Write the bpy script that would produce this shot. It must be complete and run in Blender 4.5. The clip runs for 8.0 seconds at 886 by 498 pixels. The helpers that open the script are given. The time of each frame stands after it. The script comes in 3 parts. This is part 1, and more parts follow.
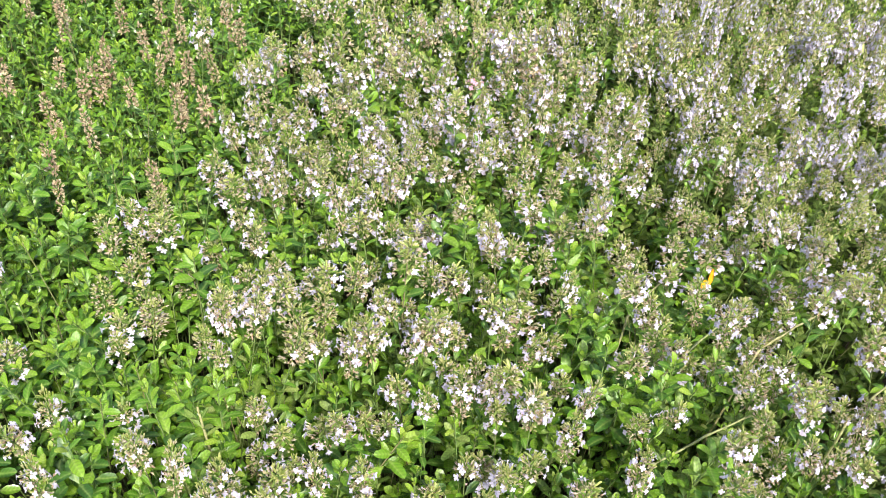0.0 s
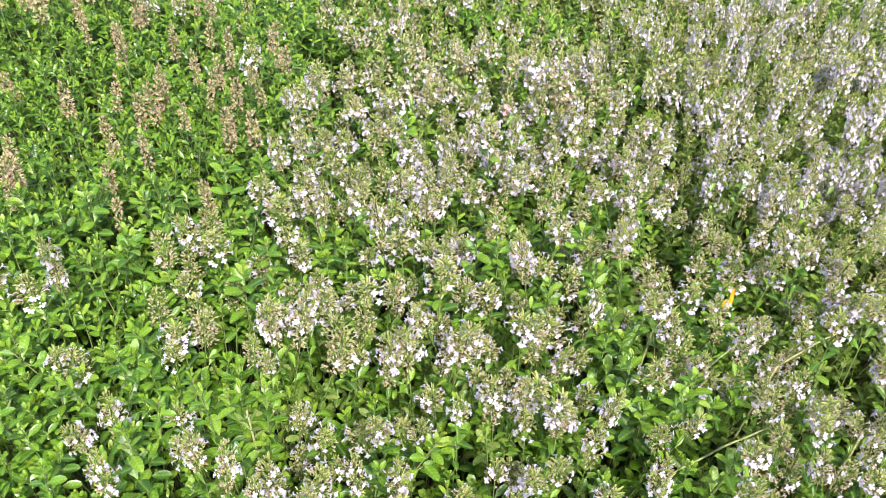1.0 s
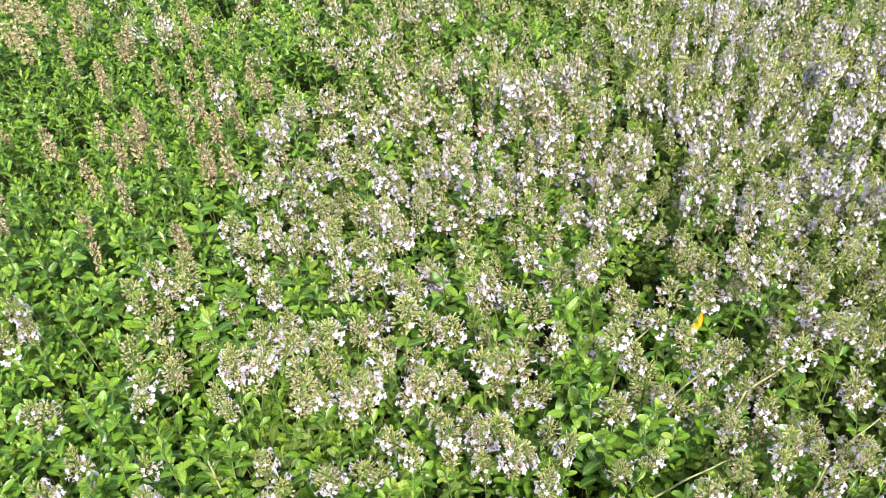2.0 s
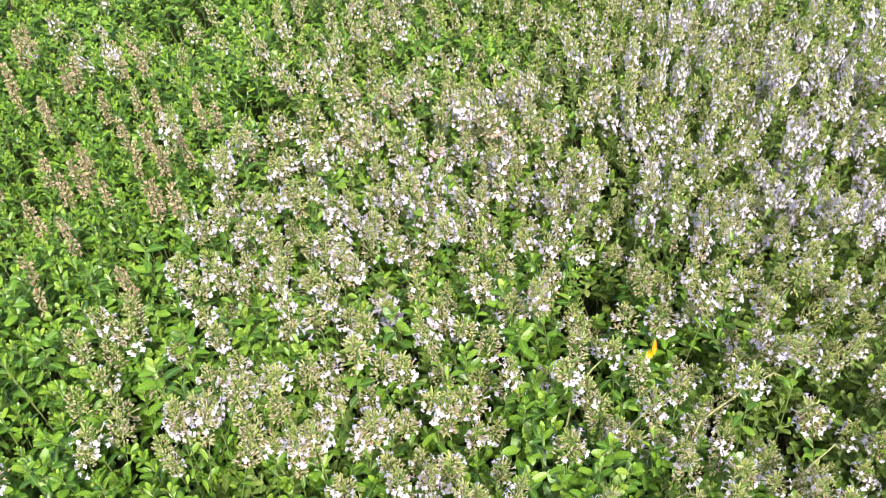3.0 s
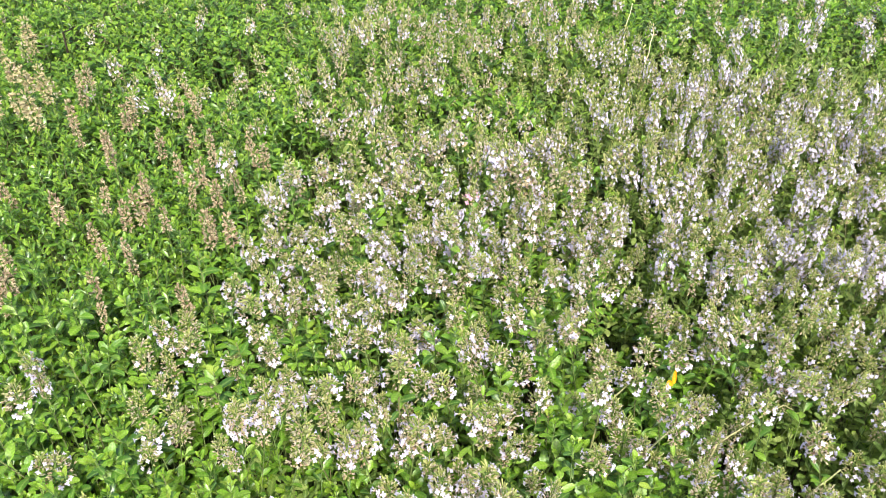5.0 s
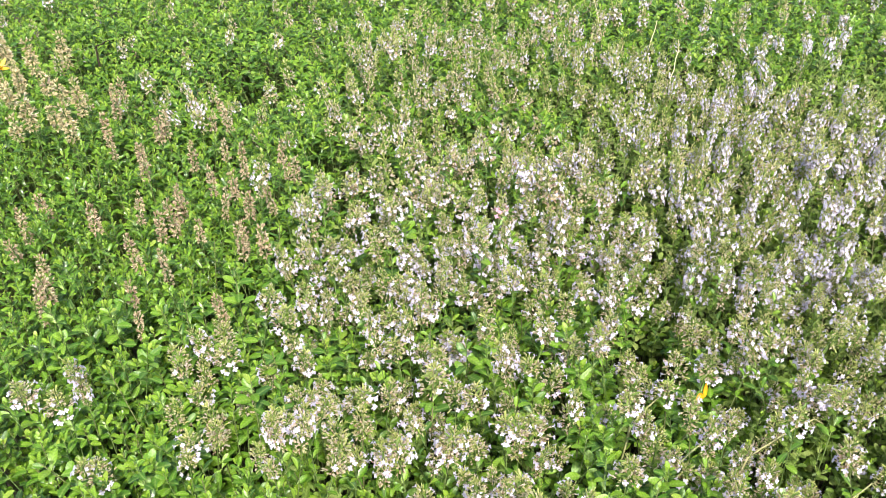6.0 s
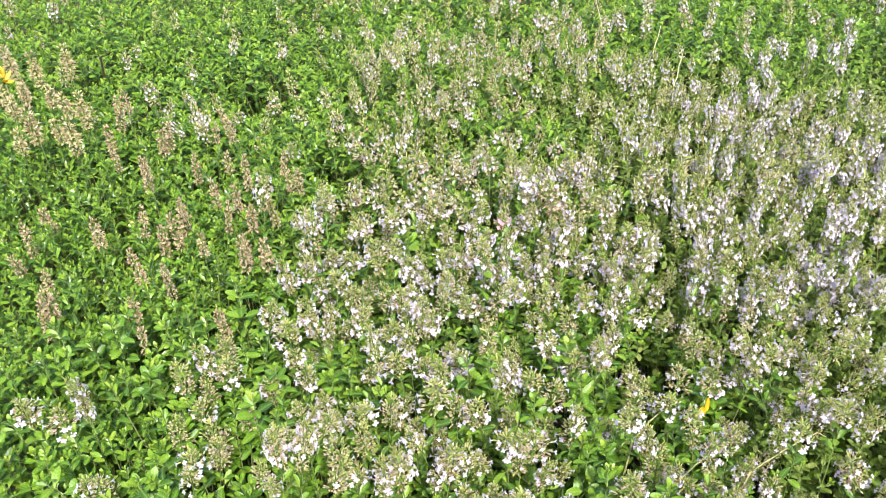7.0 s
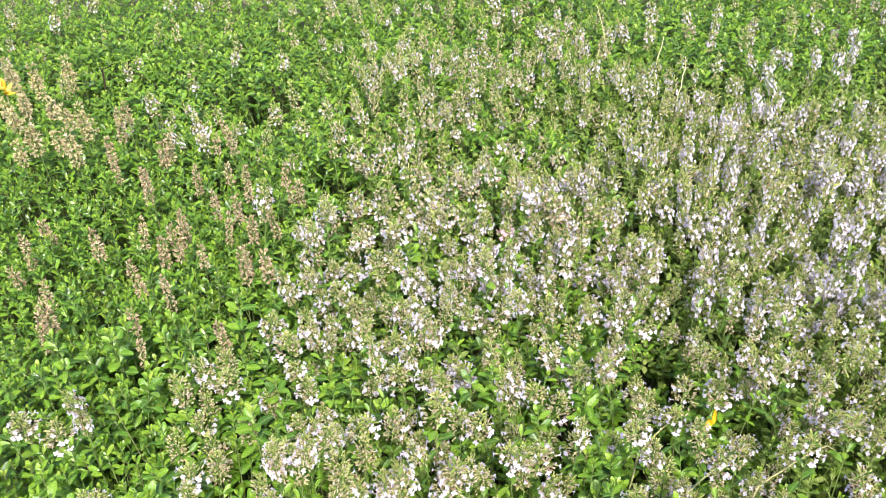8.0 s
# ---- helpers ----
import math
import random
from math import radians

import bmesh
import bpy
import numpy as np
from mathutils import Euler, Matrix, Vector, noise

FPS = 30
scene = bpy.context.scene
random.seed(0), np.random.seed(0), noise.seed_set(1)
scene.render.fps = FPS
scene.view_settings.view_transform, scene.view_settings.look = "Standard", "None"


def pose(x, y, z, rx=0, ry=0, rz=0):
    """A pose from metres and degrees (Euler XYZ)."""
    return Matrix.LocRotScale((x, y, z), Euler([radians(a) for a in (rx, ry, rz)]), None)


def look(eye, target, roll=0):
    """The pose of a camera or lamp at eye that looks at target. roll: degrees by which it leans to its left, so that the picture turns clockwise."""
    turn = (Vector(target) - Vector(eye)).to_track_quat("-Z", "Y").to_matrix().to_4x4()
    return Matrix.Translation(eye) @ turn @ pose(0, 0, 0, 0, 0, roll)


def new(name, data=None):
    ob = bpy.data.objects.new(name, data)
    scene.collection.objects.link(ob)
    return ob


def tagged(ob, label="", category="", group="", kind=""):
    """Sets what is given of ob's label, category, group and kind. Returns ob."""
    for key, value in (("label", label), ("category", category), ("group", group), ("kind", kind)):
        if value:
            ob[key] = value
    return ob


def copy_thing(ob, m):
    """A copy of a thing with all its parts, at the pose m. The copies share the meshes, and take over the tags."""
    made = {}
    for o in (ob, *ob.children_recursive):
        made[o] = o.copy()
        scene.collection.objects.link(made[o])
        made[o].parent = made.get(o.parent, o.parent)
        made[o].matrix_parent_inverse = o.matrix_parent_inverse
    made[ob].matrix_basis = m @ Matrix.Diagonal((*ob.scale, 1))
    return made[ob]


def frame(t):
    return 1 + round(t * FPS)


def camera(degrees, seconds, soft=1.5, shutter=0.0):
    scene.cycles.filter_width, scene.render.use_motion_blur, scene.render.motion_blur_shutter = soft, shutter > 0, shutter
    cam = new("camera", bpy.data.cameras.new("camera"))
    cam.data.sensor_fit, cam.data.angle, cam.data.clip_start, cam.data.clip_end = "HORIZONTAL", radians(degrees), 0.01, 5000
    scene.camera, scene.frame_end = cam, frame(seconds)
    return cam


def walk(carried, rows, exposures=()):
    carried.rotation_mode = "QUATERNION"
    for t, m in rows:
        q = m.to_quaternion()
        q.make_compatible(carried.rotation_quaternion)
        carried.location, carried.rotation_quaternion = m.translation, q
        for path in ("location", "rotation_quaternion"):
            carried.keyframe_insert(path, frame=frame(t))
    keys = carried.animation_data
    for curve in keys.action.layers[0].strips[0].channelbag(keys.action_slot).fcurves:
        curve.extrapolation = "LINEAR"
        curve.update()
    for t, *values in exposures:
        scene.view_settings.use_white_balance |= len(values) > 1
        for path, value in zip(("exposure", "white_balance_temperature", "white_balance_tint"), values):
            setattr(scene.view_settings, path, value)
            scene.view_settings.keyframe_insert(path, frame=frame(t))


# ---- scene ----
PATH = [
    (0, look((-0.0137, 0.0505, 0.4898), (0.0052, 0.4355, 0.1714), 2.53)),
    (0.5, look((-0.0161, 0.0400, 0.4931), (-0.0057, 0.4286, 0.1786), 2.12)),
    (1, look((-0.0152, 0.0299, 0.5060), (-0.0142, 0.4214, 0.1949), 1.50)),
    (1.2, look((-0.0144, 0.0293, 0.5111), (-0.0155, 0.4213, 0.2006), 1.17)),
    (2.3, look((0.0381, 0.0574, 0.5315), (0.0132, 0.4394, 0.2098), -4.64)),
    (2.5, look((0.0404, 0.0630, 0.5351), (0.0193, 0.4434, 0.2113), -4.78)),
    (3, look((0.0430, 0.0652, 0.5335), (0.0298, 0.4500, 0.2145), -4.78)),
    (3.5, look((0.0361, 0.0559, 0.5312), (0.0303, 0.4475, 0.2204), -3.52)),
    (4, look((0.0261, 0.0462, 0.5355), (0.0241, 0.4423, 0.2303), -2.33)),
    (4.5, look((0.0220, 0.0339, 0.5393), (0.0154, 0.4356, 0.2417), -2.05)),
    (4.7, look((0.0233, 0.0279, 0.5425), (0.0147, 0.4317, 0.2478), -2.05)),
    (5.8, look((0.0070, 0.0099, 0.5480), (-0.0086, 0.4216, 0.2648), -1.70)),
    (6, look((0.0096, 0.0128, 0.5498), (-0.0087, 0.4239, 0.2658), -2.07)),
    (6.5, look((0.0160, 0.0178, 0.5528), (-0.0077, 0.4275, 0.2672), -2.78)),
    (7, look((0.0148, 0.0178, 0.5566), (-0.0088, 0.4286, 0.2726), -2.93)),
    (7.5, look((0.0151, 0.0208, 0.5554), (-0.0085, 0.4340, 0.2749), -3.24)),
    (8, look((0.0149, 0.0220, 0.5515), (-0.0102, 0.4370, 0.2738), -3.10)),
]
cam = camera(51.56, 8.0, soft=0.55)
walk(cam, PATH, exposures=[(0.0, 1.135), (4.0, 1.13), (8.0, 1.195)])

# ---- daylight: hazy summer sun, bright sky ----
SUN_HEIGHT, SUN_TURN = 48.0, 162.0      # degrees up; degrees from +y towards +x
world = bpy.data.worlds.new("sky")
scene.world = world
world.use_nodes = True
wn = world.node_tree.nodes
sky = wn.new("ShaderNodeTexSky")
sky.sky_type, sky.sun_disc = "NISHITA", False
sky.sun_elevation, sky.sun_rotation = radians(SUN_HEIGHT), radians(SUN_TURN)
sky.air_density, sky.dust_density, sky.ozone_density = 1.0, 2.5, 1.0
wn["Background"].inputs["Strength"].default_value = 0.15
world.node_tree.links.new(sky.outputs["Color"], wn["Background"].inputs["Color"])
sun = new("sun", bpy.data.lights.new("sun", "SUN"))
sun.data.energy, sun.data.angle, sun.data.color = 3.7, radians(5.0), (1.0, 0.978, 0.888)
a, e = radians(SUN_TURN), radians(SUN_HEIGHT)
sun.matrix_world = look((math.sin(a) * math.cos(e) * 20, math.cos(a) * math.cos(e) * 20, math.sin(e) * 20), (0, 0.5, 0))

# ---- materials ----


def nodes_of(name):
    m = bpy.data.materials.new(name)
    m.use_nodes = True
    n = m.node_tree.nodes
    return m, n, m.node_tree.links, n["Principled BSDF"]


def chance(n, l):
    """A number that differs from piece to piece, joined or single."""
    g, o, s, f = n.new("ShaderNodeNewGeometry"), n.new("ShaderNodeObjectInfo"), n.new("ShaderNodeMath"), n.new("ShaderNodeMath")
    s.operation, f.operation = "ADD", "FRACT"
    l.new(g.outputs["Random Per Island"], s.inputs[0])
    l.new(o.outputs["Random"], s.inputs[1])
    l.new(s.outputs[0], f.inputs[0])
    return f.outputs[0]


def ramp(n, l, value, stops):
    r = n.new("ShaderNodeValToRGB")
    while len(r.color_ramp.elements) < len(stops):
        r.color_ramp.elements.new(0.5)
    for el, (at, c) in zip(r.color_ramp.elements, stops):
        el.position, el.color = at, (*c, 1)
    l.new(value, r.inputs["Fac"])
    return r.outputs["Color"]


def spotted(n, l, scale, detail=3.0):
    c, t = n.new("ShaderNodeTexCoord"), n.new("ShaderNodeTexNoise")
    t.inputs["Scale"].default_value, t.inputs["Detail"].default_value = scale, detail
    l.new(c.outputs["Object"], t.inputs["Vector"])
    return t.outputs["Fac"]


def varied(name, stops, rough=0.5, thin=0.0, grain=900.0, bump=0.15, spec=0.5, depth=0.35, rib=0.0):
    """A plant surface: each piece takes its own colour from the stops; grain mottles it; thin lets light through."""
    m, n, l, b = nodes_of(name)
    colour = ramp(n, l, chance(n, l), stops)
    mottle = spotted(n, l, grain)
    mix, span = n.new("ShaderNodeMix"), n.new("ShaderNodeMapRange")
    mix.data_type, mix.blend_type = "RGBA", "MULTIPLY"
    span.inputs["From Min"].default_value, span.inputs["From Max"].default_value = 0.3, 0.7
    span.inputs["To Min"].default_value, span.inputs["To Max"].default_value = 1.0 - depth, 1.0 + depth
    l.new(mottle, span.inputs["Value"])
    mix.inputs["Factor"].default_value = 1.0
    l.new(colour, mix.inputs["A"])
    l.new(span.outputs["Result"], mix.inputs["B"])
    out = mix.outputs["Result"]
    if rib:
        at, power, pale = n.new("ShaderNodeAttribute"), n.new("ShaderNodeMath"), n.new("ShaderNodeMix")
        at.attribute_name, power.operation, pale.data_type = "rib", "POWER", "RGBA"
        l.new(at.outputs["Fac"], power.inputs[0])
        power.inputs[1].default_value = 5.0
        scale = n.new("ShaderNodeMath")
        scale.operation = "MULTIPLY"
        scale.inputs[1].default_value = rib
        l.new(power.outputs[0], scale.inputs[0])
        l.new(scale.outputs[0], pale.inputs["Factor"])
        l.new(out, pale.inputs["A"])
        pale.inputs["B"].default_value = (0.36, 0.46, 0.12, 1)
        out = pale.outputs["Result"]
        vein, turns, wave, faint, tint = n.new("ShaderNodeAttribute"), n.new("ShaderNodeMath"), n.new("ShaderNodeMath"), n.new("ShaderNodeMapRange"), n.new("ShaderNodeMix")
        vein.attribute_name, turns.operation, wave.operation = "vein", "MULTIPLY", "SINE"
        turns.inputs[1].default_value = 38.0
        l.new(vein.outputs["Fac"], turns.inputs[0])
        l.new(turns.outputs[0], wave.inputs[0])
        for slot, value in (("From Min", -1.0), ("From Max", 1.0), ("To Min", 0.86), ("To Max", 1.10)):
            faint.inputs[slot].default_value = value
        l.new(wave.outputs[0], faint.inputs["Value"])
        tint.data_type, tint.blend_type = "RGBA", "MULTIPLY"
        tint.inputs["Factor"].default_value = 1.0
        l.new(out, tint.inputs["A"])
        l.new(faint.outputs["Result"], tint.inputs["B"])
        out = tint.outputs["Result"]
    l.new(out, b.inputs["Base Color"])
    b.inputs["Roughness"].default_value, b.inputs["Specular IOR Level"].default_value = rough, spec
    if bump:
        bm = n.new("ShaderNodeBump")
        bm.inputs["Strength"].default_value, bm.inputs["Distance"].default_value = bump, 0.0006
        l.new(mottle, bm.inputs["Height"])
        l.new(bm.outputs["Normal"], b.inputs["Normal"])
    if thin:
        t, s = n.new("ShaderNodeBsdfTranslucent"), n.new("ShaderNodeMixShader")
        l.new(out, t.inputs["Color"])
        s.inputs["Fac"].default_value = thin
        l.new(b.outputs["BSDF"], s.inputs[1])
        l.new(t.outputs["BSDF"], s.inputs[2])
        l.new(s.outputs["Shader"], n["Material Output"].inputs["Surface"])
    return m


LEAF = varied("thyme_leaf", [(0.0, (0.037, 0.106, 0.014)), (0.35, (0.086, 0.205, 0.013)), (0.7, (0.145, 0.295, 0.016)), (1.0, (0.215, 0.360, 0.027))], 0.33, 0.40, 700, 0.2, 0.7, 0.25, rib=0.45)
YOUNG = varied("young_leaf", [(0.0, (0.16, 0.31, 0.018)), (0.6, (0.235, 0.38, 0.027)), (1.0, (0.33, 0.43, 0.06))], 0.42, 0.45, 700, 0.15, 0.5, 0.2, rib=0.55)
FINE = varied("fine_leaf", [(0.0, (0.10, 0.172, 0.030)), (0.5, (0.175, 0.265, 0.048)), (1.0, (0.29, 0.35, 0.10))], 0.48, 0.45, 900, 0.15, 0.4, 0.25, rib=0.4)
CALYX = varied("calyx", [(0.0, (0.43, 0.44, 0.23)), (0.3, (0.56, 0.51, 0.34)), (0.65, (0.66, 0.56, 0.43)), (1.0, (0.71, 0.54, 0.47))], 0.6, 0.5, 1500, 0.25, 0.3, 0.2)
BUD = varied("green_bud", [(0.0, (0.38, 0.43, 0.12)), (0.6, (0.51, 0.51, 0.20)), (1.0, (0.60, 0.55, 0.30))], 0.55, 0.5, 1500, 0.2, 0.3, 0.2)
SPROUT = varied("leaflet", [(0.0, (0.25, 0.31, 0.07)), (0.5, (0.40, 0.43, 0.12)), (1.0, (0.50, 0.49, 0.20))], 0.55, 0.45, 1200, 0.2, 0.4, 0.2)
HUSK = varied("dry_husk", [(0.0, (0.36, 0.25, 0.17)), (0.4, (0.52, 0.385, 0.26)), (0.75, (0.65, 0.50, 0.34)), (1.0, (0.73, 0.61, 0.40))], 0.7, 0.42, 1500, 0.3, 0.25, 0.3)
PALE = varied("pale_husk", [(0.0, (0.44, 0.35, 0.20)), (0.5, (0.58, 0.48, 0.28)), (1.0, (0.68, 0.58, 0.35))], 0.7, 0.35, 1500, 0.3, 0.25, 0.25)
STRAW = varied("straw", [(0.0, (0.55, 0.45, 0.26)), (1.0, (0.66, 0.56, 0.34))], 0.6, 0.1, 400, 0.2, 0.4, 0.15)
PETAL = varied("petal", [(0.0, (0.56, 0.51, 0.68)), (0.5, (0.66, 0.605, 0.715)), (1.0, (0.64, 0.54, 0.66))], 0.6, 0.35, 1200, 0.1, 0.3, 0.06)
STEM = varied("green_stem", [(0.0, (0.07, 0.12, 0.025)), (0.7, (0.10, 0.14, 0.035)), (1.0, (0.12, 0.11, 0.045))], 0.6, 0.0, 900, 0.3, 0.3, 0.3)
WOOD = varied("woody_stem", [(0.0, (0.20, 0.22, 0.085)), (1.0, (0.25, 0.235, 0.105))], 0.65, 0.0, 500, 0.5, 0.3, 0.35)
TWIG = varied("dark_twig", [(0.0, (0.05, 0.035, 0.025)), (1.0, (0.08, 0.055, 0.04))], 0.8, 0.0, 500, 0.5, 0.3, 0.3)
ORANGE = varied("orange_petal", [(0.0, (0.92, 0.40, 0.012)), (1.0, (0.96, 0.48, 0.02))], 0.5, 0.35, 500, 0.2, 0.4, 0.15)
YELLOW = varied("yellow_petal", [(0.0, (0.90, 0.62, 0.05)), (1.0, (0.95, 0.75, 0.16))], 0.5, 0.35, 500, 0.2, 0.4, 0.15)


def soil():
    m, n, l, b = nodes_of("soil")
    big, fine = spotted(n, l, 3.0, 6), spotted(n, l, 120.0, 8)
    mix = n.new("ShaderNodeMath")
    mix.operation = "MULTIPLY"
    l.new(big, mix.inputs[0])
    l.new(fine, mix.inputs[1])
    l.new(ramp(n, l, mix.outputs[0], [(0.1, (0.022, 0.016, 0.010)), (0.3, (0.060, 0.043, 0.027)), (0.55, (0.11, 0.08, 0.05))]), b.inputs["Base Color"])
    b.inputs["Roughness"].default_value = 0.95
    bm = n.new("ShaderNodeBump")
    bm.inputs["Strength"].default_value, bm.inputs["Distance"].default_value = 0.8, 0.01
    l.new(fine, bm.inputs["Height"])
    l.new(bm.outputs["Normal"], b.inputs["Normal"])
    return m


SOIL = soil()

# ---- shapes of the pieces, each one unit long along +y, its face towards +z ----


def leaf_shape(rows, fold, droop, twist=0.0, wide=0.212):
    """An oval leaf with a short stalk, folded along the midrib and bent down towards its tip."""
    v, f = [(0, 0, 0)], []
    for t in rows:
        w = wide * math.sqrt(1 - abs((t - 0.58) / 0.46) ** 2.0) * (1 - 0.36 * max(0.0, t - 0.6))
        z = 0.10 * math.sin(t * 2.2) - droop * t * t
        for s in (-1, 0, 1):
            v.append((s * w + twist * t * t, t, z + (fold * w if s else 0.0) + twist * s * t * 0.3))
    v.append((twist, 1, 0.10 * math.sin(2.2) - droop - 0.02))
    f += [(0, 2, 1), (0, 3, 2)]
    for i in range(len(rows) - 1):
        for s in (0, 1):
            p, q = 1 + 3 * i + s, 4 + 3 * i + s
            f += [(p, p + 1, q + 1), (p, q + 1, q)]
    p, tip = 1 + 3 * (len(rows) - 1), len(v) - 1
    return np.array(v, float), np.array(f + [(p, p + 1, tip), (p + 1, p + 2, tip)])


LEAVES = [leaf_shape((0.14, 0.38, 0.66, 0.90), k, d, w) for k, d, w in ((0.34, 0.08, 0.0), (0.18, 0.20, 0.05), (0.46, -0.04, -0.04))]
SMALL_LEAVES = [leaf_shape((0.30, 0.84), k, d, 0.0, 0.262) for k, d in ((0.32, 0.02), (0.18, 0.10))]


def calyx_shape(flare):
    """A slim ribbed bell with pointed, spreading teeth."""
    v, f = [(0, 0, 0)], []
    for i in range(4):
        an = math.pi / 2 * i
        v.append((0.20 * math.cos(an), 0.55, 0.20 * math.sin(an)))
    for i in range(4):
        an = math.pi / 2 * (i + 0.5)
        v.append((flare * math.cos(an), 0.92 + 0.13 * (i % 2), flare * math.sin(an)))
    for i in range(4):
        j = (i + 1) % 4
        f += [(0, 1 + j, 1 + i), (1 + i, 1 + j, 5 + i)]
    return np.array(v, float), np.array(f)


CALYCES = [calyx_shape(0.36), calyx_shape(0.20), SMALL_LEAVES[0]]


def blossom_shape(open_, lean):
    """A two-lipped corolla: slim tube, a notched upper lip and three spreading lobes below. +y is its way out, +z is up."""
    v, f = [], []
    for y, r in ((0, 0.07), (0.26, 0.12)):
        for i in range(4):
            an = math.pi / 2 * (i + 0.5)
            v.append((r * math.cos(an), y, r * math.sin(an)))
    for i in range(4):
        j = (i + 1) % 4
        f += [(i, j, 4 + j), (i, 4 + j, 4 + i)]
    for an, long, wide in ((90, 0.32, 0.18), (-28, 0.50, 0.165), (208, 0.50, 0.165), (-90, 0.60, 0.19)):
        c, s = math.cos(radians(an)), math.sin(radians(an))
        o = len(v)
        for along, across, out in ((0.07, 0.08, 0.25), (0.07, -0.08, 0.25), (long * 0.65, wide, 0.33 + lean), (long * 0.65, -wide, 0.33 + lean), (long, 0.11, 0.32 + lean * open_), (long, -0.11, 0.32 + lean * open_)):
            v.append((along * c - across * s, out, along * s + across * c))
        f += [(o, o + 2, o + 1), (o + 1, o + 2, o + 3), (o + 2, o + 4, o + 3), (o + 3, o + 4, o + 5)]
    return np.array(v, float), np.array(f)


def open_lips(shape):
    """The broad part of the lobes alone, for blossoms whose tube stays hidden."""
    v, f = shape
    used, f = np.unique([face for i, face in enumerate(f[8:]) if i % 4 < 2], return_inverse=True)
    return v[used], f.reshape(-1, 3)


BLOSSOMS = [blossom_shape(0.4, 0.10), blossom_shape(1.5, 0.04)]
LIPS = [open_lips(b) for b in BLOSSOMS]


def rod_shape(points, radii, sides=5):
    """A bent, tapered rod through the points."""
    v, f = [], []
    for k, p in enumerate(points):
        way = (Vector(points[min(k + 1, len(points) - 1)]) - Vector(points[max(k - 1, 0)])).normalized()
        u = way.orthogonal().normalized()
        w = way.cross(u)
        for i in range(sides):
            an = 2 * math.pi * i / sides
            v.append(tuple(Vector(p) + (u * math.cos(an) + w * math.sin(an)) * radii[k]))
    for k in range(len(points) - 1):
        for i in range(sides):
            j = (i + 1) % sides
            p, q = k * sides, (k + 1) * sides
            f += [(p + i, p + j, q + j), (p + i, q + j, q + i)]
    top = (len(points) - 1) * sides
    f += [(top, top + i, top + i + 1) for i in range(1, sides - 1)]
    return np.array(v, float), np.array(f)


def mesh_of(name, verts, faces, materials, index=None, rib=None, vein=None):
    me = bpy.data.meshes.new(name)
    me.vertices.add(len(verts))
    me.vertices.foreach_set("co", np.asarray(verts, np.float32).ravel())
    me.loops.add(3 * len(faces))
    me.loops.foreach_set("vertex_index", np.asarray(faces, np.int32).ravel())
    me.polygons.add(len(faces))
    me.polygons.foreach_set("loop_start", np.arange(0, 3 * len(faces), 3, dtype=np.int32))
    for m in materials:
        me.materials.append(m)
    if index is not None:
        me.polygons.foreach_set("material_index", np.asarray(index, np.int32))
    me.polygons.foreach_set("use_smooth", np.ones(len(faces), bool))
    me.update(calc_edges=True)
    if rib is not None:
        me.attributes.new("rib", "FLOAT", "POINT").data.foreach_set("value", np.asarray(rib, np.float32))
        me.attributes.new("vein", "FLOAT", "POINT").data.foreach_set("value", np.asarray(vein, np.float32))
    return me


def rib_of(verts):
    """1 along a leaf's midrib, 0 at its rim."""
    return (np.abs(verts[:, 0]) < 0.085).astype(np.float32) if len(verts) in (8, 14) else np.zeros(len(verts), np.float32)


def vein_of(verts):
    """Runs forwards and outwards over a leaf, so that equal steps of it lie along the side veins."""
    return (verts[:, 1] - 0.9 * np.abs(verts[:, 0])).astype(np.float32) if len(verts) in (8, 14) else np.zeros(len(verts), np.float32)


class Heap:
    """Many pieces gathered into one mesh."""

    def __init__(self):
        self.kinds = {}

    def add(self, shape, material, mats):
        self.kinds.setdefault((id(shape), material.name), (shape, material, []))[2].extend(mats)

    def build(self, name):
        vs, fs, ix, rs, ns, materials, base = [], [], [], [], [], [], 0
        for (v, f), material, mats in self.kinds.values():
            if not mats:
                continue
            if material not in materials:
                materials.append(material)
            m = np.array(mats, np.float64)
            pts = np.einsum("kij,nj->kni", m[:, :3, :3], v) + m[:, None, :3, 3]
            vs.append(pts.reshape(-1, 3))
            rs.append(np.tile(rib_of(v), len(m)))
            ns.append(np.tile(vein_of(v), len(m)))
            fs.append((f[None] + (np.arange(len(m)) * len(v))[:, None, None] + base).reshape(-1, 3))
            ix.append(np.full(len(m) * len(f), materials.index(material)))
            base += len(m) * len(v)
        return new(name, mesh_of(name, np.concatenate(vs), np.concatenate(fs), materials, np.concatenate(ix), np.concatenate(rs), np.concatenate(ns)))


def part(name, shape, material, parent, m=None, label=""):
    """One mesh object under a thing or a part; alike shapes share their mesh."""
    key = (id(shape), material.name)
    if key not in part.kept:
        part.kept[key] = (mesh_of(name, *shape, [material], None, rib_of(shape[0]), vein_of(shape[0])), shape)
    ob = new(name, part.kept[key][0])
    ob.parent = parent
    if m is not None:
        ob.matrix_basis = Matrix(m)
    return tagged(ob, label)


part.kept = {}


